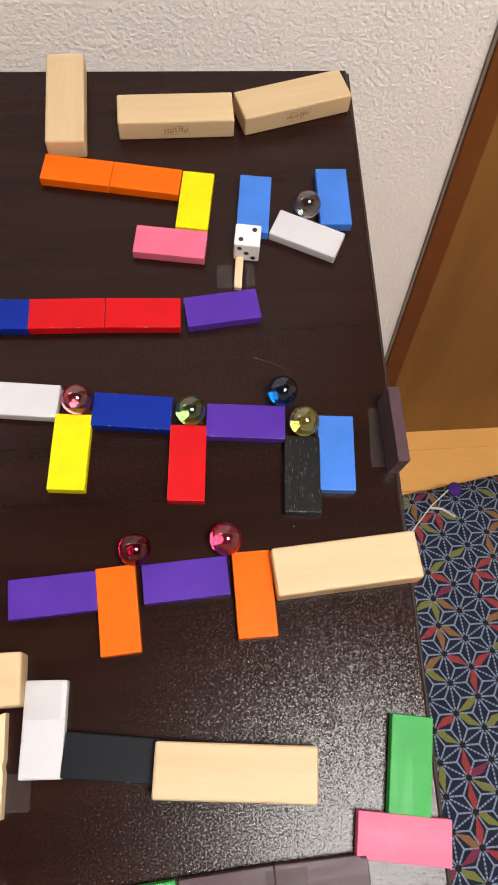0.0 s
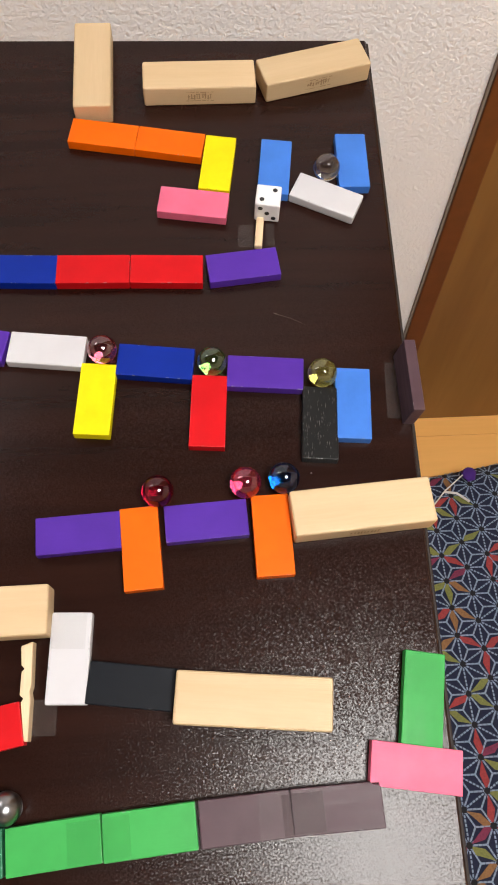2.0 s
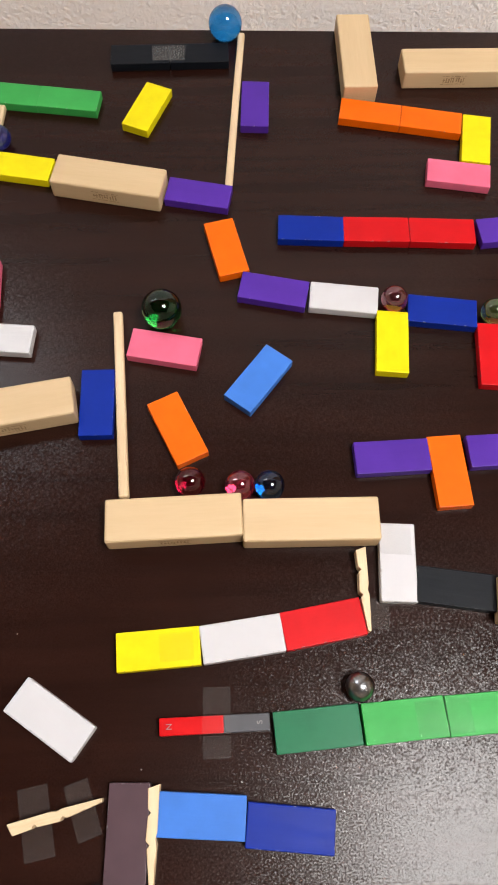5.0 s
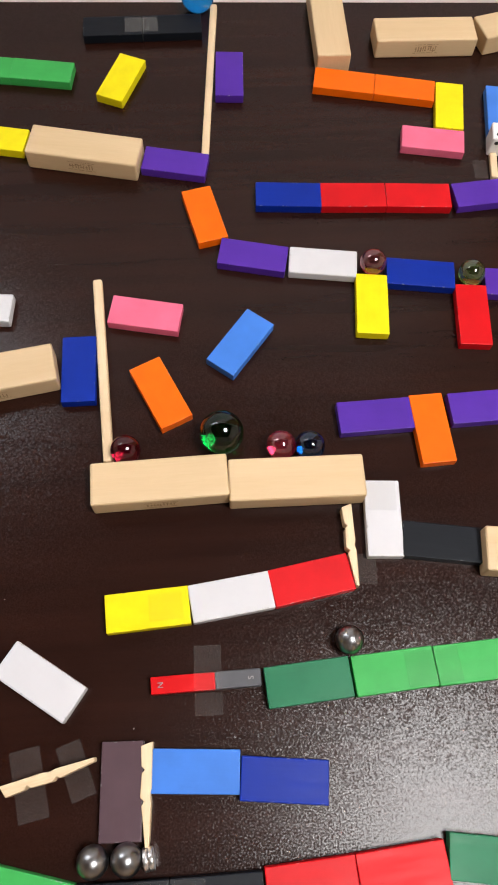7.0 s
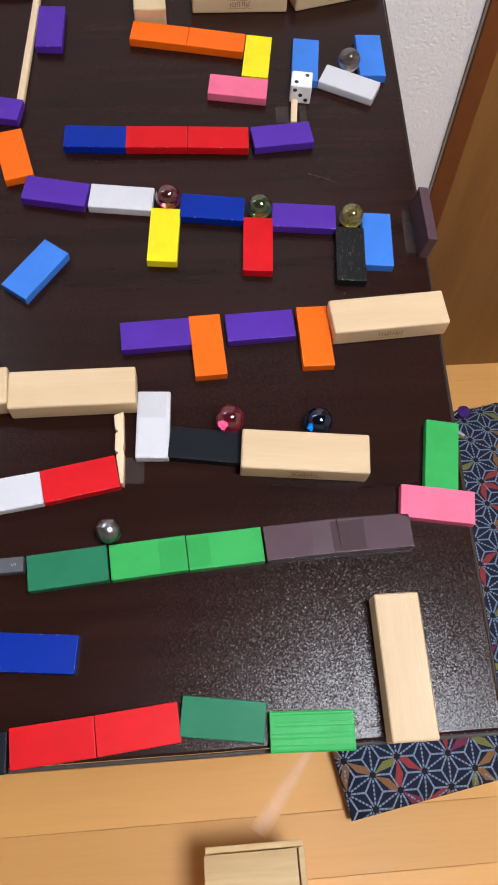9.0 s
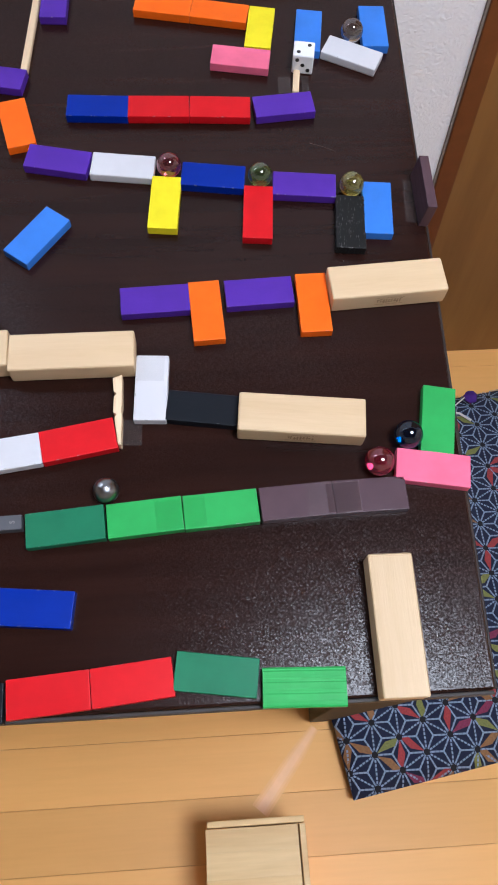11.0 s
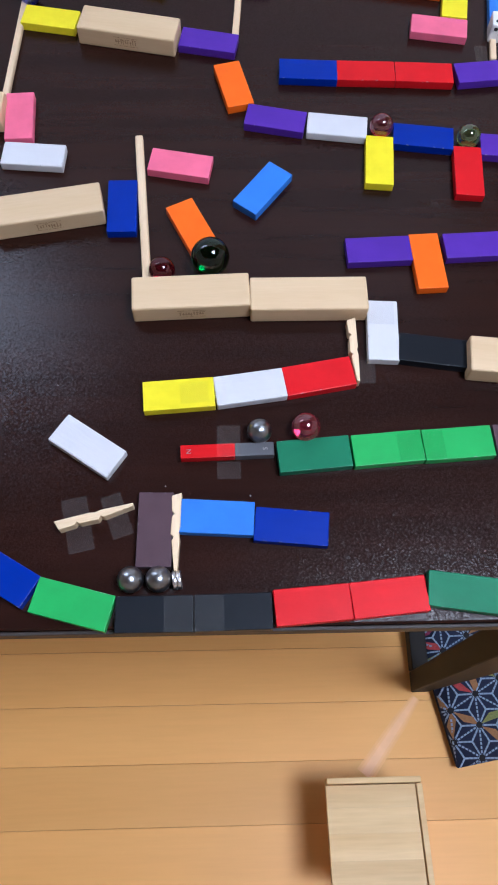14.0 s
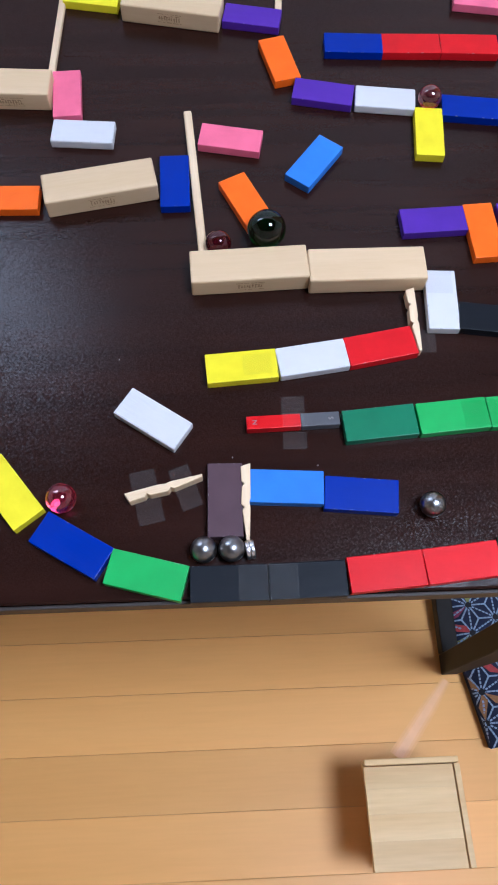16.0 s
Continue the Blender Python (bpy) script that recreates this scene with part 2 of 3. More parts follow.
# ---- building helpers ----
def part(name, bm, mat, parent=None, label="", m=None, smooth=False):
    me = bpy.data.meshes.new(name)
    bm.to_mesh(me)
    bm.free()
    for x in mat if isinstance(mat, (list, tuple)) else [mat]:
        me.materials.append(x)
    if smooth:
        me.shade_smooth()
    ob = new(name, me)
    ob.parent = parent
    if m is not None:
        ob.matrix_basis = m
    if label:
        ob["label"] = label
    return ob


def slab(x0, y0, z0, x1, y1, z1, bevel=0.0, steps=2):
    bm = bmesh.new()
    bmesh.ops.create_cube(bm, size=1)
    bmesh.ops.transform(bm, matrix=Matrix.Translation(((x0 + x1) / 2, (y0 + y1) / 2, (z0 + z1) / 2)) @ Matrix.Diagonal((x1 - x0, y1 - y0, z1 - z0, 1)), verts=bm.verts)
    if bevel:
        bmesh.ops.bevel(bm, geom=bm.edges[:], offset=bevel, segments=steps, affect="EDGES", profile=0.6)
    return bm


def ball_mesh(r):
    bm = bmesh.new()
    bmesh.ops.create_uvsphere(bm, u_segments=48, v_segments=32, radius=r)
    return bm


def extruded(points, z0, z1, bevel=0.0):
    bm = bmesh.new()
    f = bm.faces.new([bm.verts.new((x, y, z0)) for x, y in points])
    top = bmesh.ops.extrude_face_region(bm, geom=[f])
    bmesh.ops.translate(bm, vec=(0, 0, z1 - z0), verts=[v for v in top["geom"] if isinstance(v, bmesh.types.BMVert)])
    bmesh.ops.recalc_face_normals(bm, faces=bm.faces)
    if bevel:
        bmesh.ops.bevel(bm, geom=bm.edges[:], offset=bevel, segments=1, affect="EDGES")
    return bm


def empty(name, m):
    ob = new(name)
    ob.matrix_basis = m
    return ob


def cylinder(r, depth, n=24):
    bm = bmesh.new()
    bmesh.ops.create_cone(bm, cap_ends=True, segments=n, radius1=r, radius2=r, depth=depth)
    return bm


# ---- room ----
def room():
    back = tagged(empty("wall_north", pose(0, WALL, 0)), "white embossed wallpaper wall behind the table", "wall", kind="structure")
    part("panel", slab(-2.6, 0, FLOOR, -1.5, 0.12, CEILING), PAPER, back)
    part("panel", slab(-1.5, 0, FLOOR, -0.70, 0.12, 0.90), PAPER, back)
    part("panel", slab(-1.5, 0, 1.6, -0.70, 0.12, CEILING), PAPER, back)
    part("panel", slab(-0.70, 0, FLOOR, 0.174, 0.12, CEILING), PAPER, back)
    win = tagged(empty("window_1", pose(-1.10, WALL, 1.25)), "frosted window with a pale frame letting in cool daylight", "window", kind="structure")
    for x in (-0.385, 0.0, 0.385):
        part("stile", slab(x - 0.0145, 0.03, -0.3205, x + 0.0145, 0.07, 0.3205, 0.002), ENAMEL, win)
    for z in (-0.335, 0.335):
        part("rail", slab(-0.3995, 0.03, z - 0.0145, 0.3995, 0.07, z + 0.0145, 0.002), ENAMEL, win)
    for x in (-0.1925, 0.1925):
        part("pane", slab(x - 0.178, 0.046, -0.3205, x + 0.178, 0.05, 0.3205), daylight(), win, "frosted glass pane lit from outside")
    part("panel", slab(1.038, 0, FLOOR, 1.6, 0.12, CEILING), PAPER, back)
    part("panel", slab(0.174, 0, 1.335, 1.038, 0.12, CEILING), PAPER, back)
    # walls out of view; their tan is chosen to hold back bounced light
    for name, s in (("wall_west", (-2.7, -2.4, FLOOR, -2.6, WALL + 0.12, CEILING)), ("wall_east", (1.6, -2.4, FLOOR, 1.7, WALL + 0.12, CEILING)), ("wall_south", (-2.7, -2.5, FLOOR, 1.7, -2.4, CEILING))):
        tagged(part(name, slab(*s), UNSEEN_WALL), "unseen tan wall closing the room, toned to limit bounce", "wall", kind="structure")
    # ceiling out of view, added dark so that the tabletop mirrors little
    tagged(part("ceiling", slab(-2.7, -2.5, CEILING, 1.7, WALL + 0.12, CEILING + 0.1), CEIL), "unseen ceiling, dark brown to keep tabletop reflections low", "ceiling", kind="structure")
    door = tagged(empty("door_1", pose(0.606, WALL, FLOOR)), "closed brown veneered door in a dark casing", "door", kind="structure")
    part("door_leaf", slab(-0.404, 0.012, 0.0008, 0.398, 0.05, 1.998, 0.002), DOOR, door)
    part("jamb", slab(-0.432, -0.006, 0, -0.406, 0.06, 2.03, 0.002), CASING, door, "dark brown jamb")
    part("jamb", slab(0.4, -0.006, 0, 0.432, 0.06, 2.03, 0.002), CASING, door, "dark brown jamb")
    part("lintel", slab(-0.4, -0.006, 2.0, 0.4, 0.06, 2.03, 0.002), CASING, door, "dark brown lintel")
    part("seal", slab(-0.4355, -0.004, 0, -0.4325, -0.0005, 2.03), GREY, door, "grey seal strip")
    part("backing", slab(-0.43, 0.07, 0, 0.43, 0.118, 2.03), CASING, door)


def ceiling_lamp():
    lamp = tagged(empty("ceiling_lamp", pose(0.31, -0.38, CEILING)), "round white glowing ceiling lamp", "lamp")
    bm = cylinder(0.33, 0.03, 64)
    part("base", bm, ENAMEL, lamp, m=pose(0, 0, -0.015))
    bm = cylinder(0.30, 0.05, 64)
    bmesh.ops.bevel(bm, geom=[e for e in bm.edges if all(v.co.z < 0 for v in e.verts)], offset=0.02, segments=3, affect="EDGES")
    part("diffuser", bm, lamp_glow(), lamp, "glowing white diffuser", pose(0, 0, -0.056))


# ---- table ----
def table():
    t = tagged(empty("table", LEAN), "dark walnut laminate table leaning towards the viewer", "table")
    part("tabletop", extruded([(-1.2, 0.0015), (-0.0085, 0.0015), (0.0085, 0.5985), (-1.2, 0.6120)], -0.017, 0, 0.0012), TOP, t)
    part("edge_band", slab(-1.2, -0.001, -0.0155, -0.0085, 0.0012, -0.0025, 0.0006), EDGE, t, "greyish edge band")
    part("edge_band", extruded([(-0.0085, 0.002), (-0.0065, 0.002), (0.0105, 0.598), (0.0085, 0.598)], -0.0155, -0.0025, 0.0005), EDGE_DARK, t, "dark brown edge band")
    for x, y, z in ((-0.0150, 0.040, -0.7065), (-1.18, 0.042, -0.7065), (-0.0195, 0.55, -0.777), (-1.18, 0.55, -0.777)):
        out = 0.050 if x > -0.5 else -0.050
        foot, head = sorted((x - 0.0115, x + 0.0115)), sorted((x - 0.0115 - max(out, 0), x + 0.0115 - min(out, 0)))
        bm = extruded([(foot[0], z + 0.0032), (foot[1], z + 0.0032), (head[1], -0.0172), (head[0], -0.0172)], 0.006, 0.034, 0.001)
        part("leg", bm, LEG, t, "dark tapered leg", pose(0, y, 0, 90))
    for x in (-0.015, -1.18):
        part("foot_rail", slab(x - 0.0125, 0.0345, -0.7025, x + 0.0115, 0.515, -0.678, 0.002), LEG, t)
    part("apron", slab(-1.165, 0.03, -0.09, -0.034, 0.048, -0.0175, 0.001), LEG, t)


# ---- blocks ----
L, W, T = 0.0433, 0.0198, 0.0066
SHORT = 0.0421
blocks = {}


def domino(colour, x, y, turn, z=0.0, label="", on_edge=False, long=L):
    name, mat, rub = colour
    if (name, long) not in blocks:
        bm = slab(-long / 2, -W / 2, 0, long / 2, W / 2, T, 0.0010 if name == "white" else 0.00055)
        if name == "ridged green":
            top = [(0.0098 - 0.0007 * k, T + 0.00016 * (k % 8 > 2)) for k in range(1, 28)]
            bm = extruded([(-W / 2, 0), (W / 2, 0), (W / 2, T - 0.0004)] + top + [(-W / 2, T - 0.0004)], -L / 2, L / 2)
            bm.transform(Matrix(((0, 0, 1, 0), (1, 0, 0, 0), (0, 1, 0, 0), (0, 0, 0, 1))))
        for f in bm.faces:
            f.material_index = 1 if name != "ridged green" and f.calc_area() < 0.00005 else 0
        me = bpy.data.meshes.new("domino_block")
        bm.to_mesh(me)
        bm.free()
        me.materials.append(mat)
        me.materials.append(rub)
        blocks[name, long] = me
    ob = new("domino_block", blocks[name, long])
    ob.matrix_basis = LEAN @ pose(x, y, z, 0, 0, turn) @ (pose(0, 0, 0, 5) @ pose(0, T / 2, W / 2, 90) if on_edge else pose(0, 0, 0))
    return tagged(ob, label or name + " painted wooden domino block lying on the dark table", "block", "domino blocks of the marble run")


def timber(x, y, turn, stamp=0, along=0.0):
    """A birch tower-game block; stamp: 1 or -1 for a burnt mark on that long side."""
    ob = empty("wooden_block", LEAN @ pose(x, y, 0, 0, 0, turn))
    if "timber" not in blocks:
        bm = slab(-0.0373, -0.0122, 0, 0.0373, 0.0122, 0.0148, 0.0016, 3)
        me = bpy.data.meshes.new("body")
        bm.to_mesh(me)
        bm.free()
        me.materials.append(BIRCH)
        blocks["timber"] = me
    body = new("body", blocks["timber"])
    body.parent = ob
    if stamp:
        bm = bmesh.new()
        rnd = random.Random(round(x * 10000))

        def bar(u0, v0, u1, v1):
            f = [bm.verts.new((u, -0.01232, v)) for u, v in ((u0, v0), (u1, v0), (u1, v1), (u0, v1))]
            bm.faces.new(f)

        # a worn, broken border with uneven strokes inside
        for low in (0.0038, 0.0106):
            u = along - 0.0092
            while u < along + 0.0085:
                step = 0.001 + rnd.random() * 0.0035
                bar(u, low + rnd.random() * 0.0003, min(u + step, along + 0.0092), low + 0.0004 + rnd.random() * 0.0003)
                u += step + rnd.random() * 0.0012
        for i in range(9):
            u = along - 0.0080 + i * 0.0018 + rnd.random() * 0.0005
            low, top = 0.0049 + rnd.random() * 0.0016, 0.0082 + rnd.random() * 0.0018
            bar(u, low, u + 0.0005 + rnd.random() * 0.0004, top)
            mid = 0.0055 + rnd.random() * 0.0040
            bar(u - 0.0004, mid, u + 0.0008 + rnd.random() * 0.0010, mid + 0.0005 + rnd.random() * 0.0003)
        part("stamp", bm, STAMP, ob, "burnt brown stamp mark", pose(0, 0, 0, 0, 0, 0 if stamp > 0 else 180))
    return tagged(ob, "plain birch tower-game block lying on the dark table", "block", "birch blocks of the marble run")


def lay_blocks():
    timber(-0.1818, 0.5621, 90.7)
    timber(-0.1115, 0.5513, 0.7, 1)
    timber(-0.0341, 0.5616, 15.0, 1)
    domino(ORANGE, -0.1748, 0.5096, -10.0)
    domino(ORANGE, -0.1320, 0.5019, -10.4)
    domino(YELLOW, -0.1021, 0.4842, 81.1)
    domino(PINK, -0.1185, 0.4533, -9.0)
    domino(LIGHT_BLUE, -0.0656, 0.4802, 82.4)
    domino(LIGHT_BLUE, -0.0151, 0.4842, 88.3)
    domino(WHITE, -0.0346, 0.4566, -26.9)
    domino(BLUE, -0.2226, 0.4072, -2.6)
    domino(RED, -0.1795, 0.4059, -1.4)
    domino(RED, -0.1359, 0.4045, -2.4)
    domino(PURPLE, -0.0900, 0.4060, 6.3)
    domino(PURPLE, -0.2487, 0.3593, -11.4)
    domino(WHITE, -0.2045, 0.3528, -6.7)
    domino(BLUE, -0.1433, 0.3425, -6.9)
    domino(YELLOW, -0.1767, 0.3207, 84.9)
    domino(RED, -0.1146, 0.3110, 85.5)
    domino(PURPLE, -0.0815, 0.3332, -5.2)
    domino(SCRATCHED, -0.0530, 0.3012, 84.7)
    domino(LIGHT_BLUE, -0.0336, 0.3122, 85.2)
    timber(-0.0365, 0.2500, 3.9, 1)
    domino(ORANGE, -0.0839, 0.2391, 90.9)
    domino(PURPLE, -0.1180, 0.2482, 3.0)
    domino(ORANGE, -0.1519, 0.2355, 93.4)
    domino(PURPLE, -0.1840, 0.2447, 2.8)
    timber(-0.3081, 0.2074, 2.5, 1)
    timber(-0.2333, 0.2055, 0.3)
    domino(WHITE, -0.1868, 0.1830, 87.1)
    domino(BLACK, -0.1564, 0.1682, -8.2)
    timber(-0.0990, 0.1580, -6.0, 1)
    domino(YELLOW, -0.3152, 0.1393, 4.2)
    domino(WHITE, -0.2718, 0.1439, 8.1)
    domino(RED, -0.2292, 0.1508, 10.2)
    domino(DARK_GREEN, -0.2349, 0.0995, 4.8)
    domino(GREEN, -0.1911, 0.1027, 4.6, long=SHORT)
    domino(GREEN, -0.1486, 0.1054, 3.7, long=SHORT)
    domino(BROWN, -0.1054, 0.1080, 3.2, long=SHORT)
    domino(BROWN, -0.0632, 0.1097, 1.4, long=SHORT)
    domino(PINK, -0.0245, 0.1244, -9.8)
    domino(GREEN, -0.0168, 0.1549, 79.3)
    domino(BROWN, -0.3274, 0.0552, 89.0)
    domino(LIGHT_BLUE, -0.2923, 0.0617, -3.6, long=SHORT)
    domino(BLUE, -0.2502, 0.0556, -5.7, long=SHORT)
    domino(BLACK, -0.3266, 0.0080, 0.1, long=SHORT)
    domino(BLACK, -0.2838, 0.0084, 0.9, long=SHORT)
    domino(RED, -0.2405, 0.0116, 4.2, long=SHORT)
    domino(RED, -0.1982, 0.0151, 5.3, long=SHORT)
    domino(DARK_GREEN, -0.1550, 0.0167, -8.3)
    domino(("ridged green", *GREEN[1:]), -0.1100, 0.0079, -2.2, label="bright green wooden domino block with shallow ridges along its top")
    timber(-0.0592, 0.0363, 89.5, 1)
    domino(GREEN, -0.3711, 0.0142, -15.2)
    domino(BLUE, -0.4123, 0.0320, -31.2)
    domino(WHITE, -0.3684, 0.1065, -34.6)
    timber(-0.3566, 0.4449, -10.9, 1)
    domino(PURPLE, -0.2968, 0.4371, -10.8)
    domino(PURPLE, -0.2570, 0.5177, 87.7)
    domino(YELLOW, -0.3341, 0.5154, 67.7)
    domino(GREEN, -0.3900, 0.5229, -7.4)
    domino(PINK, -0.4320, 0.3615, 93.4)
    domino(WHITE, -0.4190, 0.3260, -4.3)
    timber(-0.4048, 0.2758, 10.4, 1)
    domino(BLUE, -0.3554, 0.2812, 90.9)
    domino(PINK, -0.3166, 0.3180, -10.6)
    domino(ORANGE, -0.3078, 0.2640, -64.2)
    domino(LIGHT_BLUE, -0.2597, 0.2963, 52.6)


def lay_edge_blocks():
    # blocks only partly in view along the far left
    domino(YELLOW, -0.4178, 0.4610, -10.0, long=SHORT)
    domino(YELLOW, -0.4496, 0.0640, 127.8)
    domino(ORANGE, -0.4672, 0.2696, -1.0)
    timber(-0.4795, 0.3655, -3.0, 1, 0.010)
    domino(ORANGE, -0.2785, 0.3925, -76.0)
    domino(GREEN, -0.4327, 0.5282, -7.4)
    domino(BLACK, -0.3410, 0.5672, 1.9)
    domino(BLACK, -0.2972, 0.5686, 1.9)
    domino(BROWN, -0.0024, 0.3222, 90 - 0.5, label="dull brown domino block standing on edge as a barrier", on_edge=True)


def scratch(x, y, turn, long):
    pts = [(-long / 2, 0.0), (-long * 0.44, -0.0005), (-long * 0.38, -0.0002), (0, 0.0003), (long / 4, -0.0001), (long / 2, -0.0006), (long / 4, 0.0001), (0, 0.0005), (-long * 0.36, 0.0001), (-long * 0.43, 0.0004)]
    return tagged(part("scratch", extruded(pts, 0.0001, 0.0002), DUST, m=LEAN @ pose(x, y, 0, 0, 0, turn)), "thin pale scratch on the dark tabletop", "scratch")


def crumb(x, y, r):
    bm = bmesh.new()
    bmesh.ops.create_icosphere(bm, subdivisions=1, radius=r)
    return tagged(part("crumb", bm, INK, m=LEAN @ pose(x, y, r * 0.8)), "tiny pale crumb on the dark tabletop", "crumb", "crumbs on the table")


def stick(x, y, turn, length, wide, high, z=0.0):
    ob = part("wooden_stick", slab(-length / 2, -wide / 2, 0, length / 2, wide / 2, high, min(wide, high) * 0.3, 3), STICK, m=LEAN @ pose(x, y, z, 0, 0, turn))
    return tagged(ob, "thin pale square wooden stick lying on the table", "stick", "sticks of the marble run")


def peg_half(x, y, turn, flip=1):
    """Half of a clothes peg seen from its side, with its two spring notches."""
    pts = [(-0.0225, 0.0030), (-0.0205, -0.0026), (-0.0115, -0.0020), (-0.0100, -0.0004), (-0.0085, -0.0018), (0.0020, -0.0022), (0.0036, -0.0003), (0.0054, -0.0015), (0.0225, 0.0008), (0.0228, 0.0026), (0.0040, 0.0031), (0.0010, 0.0024), (-0.0020, 0.0031)]
    bm = extruded([(u, v * flip) for u, v in pts], 0, 0.0075, 0.0003)
    return tagged(part("clothes_peg_half", bm, STICK, m=LEAN @ pose(x, y, 0.0002, 0, 0, turn)), "half of a pale wooden clothes peg with notches", "clothes peg", "clothes peg halves")


def tape(x, y, turn, long, wide, z=0.0002, aged=None):
    """A strip of clear tape, paler at its cut rims; aged: another tape material."""
    bm = bmesh.new()
    rim = 0.00045
    us = (-long / 2, -long / 2 + rim, long / 2 - rim, long / 2)
    vs = (-wide / 2, -wide / 2 + rim * 0.6, wide / 2 - rim * 0.6, wide / 2)
    net = [[bm.verts.new((u, v, 0.0001)) for v in vs] for u in us]
    for i in range(3):
        for j in range(3):
            f = bm.faces.new((net[i][j], net[i + 1][j], net[i + 1][j + 1], net[i][j + 1]))
            f.material_index = 0 if i == j == 1 else 1
    low = bmesh.ops.extrude_face_region(bm, geom=bm.faces[:])
    bmesh.ops.translate(bm, vec=(0, 0, 0.00006), verts=[v for v in low["geom"] if isinstance(v, bmesh.types.BMVert)])
    bmesh.ops.recalc_face_normals(bm, faces=bm.faces)
    mats = (aged, aged) if aged else (FILM, FILM_RIM) if z > 0.001 else (TAPE, TAPE_RIM)
    return tagged(part("adhesive_tape", bm, mats, m=LEAN @ pose(x, y, z, 0, 0, turn)), "small piece of clear adhesive tape", "tape", "pieces of clear tape")


def die():
    d = tagged(empty("die", LEAN @ pose(-0.0722, 0.4500, 0, 0, 0, -9)), "white plastic die with black pips", "die")
    part("body", slab(-0.0078, -0.0078, 0, 0.0078, 0.0078, 0.0156, 0.0014, 3), DIE, d)
    for x, y, z, rx in ((0.0038, 0.0038, 0.0156, 0), (-0.0038, -0.0038, 0.0156, 0), (-0.0042, -0.0078, 0.0118, 90), (0, -0.0078, 0.0078, 90), (0.0042, -0.0078, 0.0038, 90)):
        part("pip", cylinder(0.0015, 0.0003, 16), PIP, d, m=pose(x, y, z, rx))


def disc():
    """A stack of two thin round magnets with rounded rims."""
    bm = bmesh.new()
    for z in (-0.00125, 0.00125):
        c = bmesh.ops.create_cone(bm, cap_ends=True, segments=48, radius1=0.0052, radius2=0.0052, depth=0.0024, matrix=Matrix.Translation((0, 0, z)))
        rims = [e for e in bm.edges if e.verts[0] in c["verts"] and abs(e.verts[0].co.z - e.verts[1].co.z) < 1e-6]
        bmesh.ops.bevel(bm, geom=rims, offset=0.0005, segments=3, affect="EDGES", profile=0.5)
    return bm


def bar_magnet():
    g = tagged(empty("bar_magnet", LEAN @ pose(-0.2862, 0.1024, 0, 0, 0, 1.8)), "bar magnet, one half red and one half grey", "magnet")
    part("red_pole", slab(-0.0275, -0.0042, 0, 0.0045, 0.0042, 0.0065, 0.0006), MAGNET_RED, g, "glossy red pole")
    part("grey_pole", slab(0.0045, -0.0042, 0, 0.0275, 0.0042, 0.0065, 0.0006), MAGNET_GREY, g, "grey pole")
    for body, x, turn in (("S", 0.0225, 90), ("N", -0.0225, 90)):
        c = bpy.data.curves.new("letter", "FONT")
        c.body, c.size, c.align_x, c.align_y, c.extrude = body, 0.0040, "CENTER", "CENTER", 0.00005
        c.materials.append(INK)
        ob = new("letter", c)
        ob.parent, ob.matrix_basis = g, pose(x, 0, 0.0066, 0, 0, turn)


def marble(name, r, mat, label, x, y, z=None):
    ob = part(name, ball_mesh(r), mat, m=LEAN @ pose(x, y, r if z is None else z), smooth=True)
    return tagged(ob, label, "marble" if "steel" not in label else "ball", "balls of the marble run")


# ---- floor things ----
def light_streak():
    """A streak of light painted pale on the floor, in layers so that its sides fade."""
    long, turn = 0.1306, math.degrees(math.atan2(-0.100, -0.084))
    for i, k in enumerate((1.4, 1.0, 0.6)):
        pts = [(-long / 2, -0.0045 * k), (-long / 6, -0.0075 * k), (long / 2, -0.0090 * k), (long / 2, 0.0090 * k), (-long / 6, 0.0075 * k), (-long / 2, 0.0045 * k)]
        ob = part("light_streak", extruded(pts, 0, 0.0001), FLOOR_LIGHT[i], m=pose(-0.062, 0.047, FLOOR + 0.0003 + 0.0003 * i, 0, 0, turn))
        tagged(ob, "streak of light painted pale across the floor boards", "floor mark", "pale streak on the floor")


def wooden_box():
    b = tagged(empty("wooden_box", pose(-0.114, -0.078, FLOOR)), "pale wooden box standing on the floor", "box")
    part("body", slab(-0.036, -0.058, 0, 0.047, 0.0512, 0.128, 0.002), BOXWOOD, b)
    y = -0.058
    for wide in (0.030, 0.0275, 0.0262, 0.0245):
        part("lid_board", slab(-0.0605, y, 0.1285, 0.0459, y + wide, 0.1382, 0.0001, 1), BOXWOOD, b)
        y += wide + 0.00003
    part("back_board", slab(-0.0590, 0.0517, 0.115, 0.0540, 0.0587, 0.1392, 0.0012), BOXWOOD, b)
    part("side_board", slab(0.0477, -0.058, 0, 0.0547, 0.0510, 0.1385, 0.001), BOXWOOD, b)


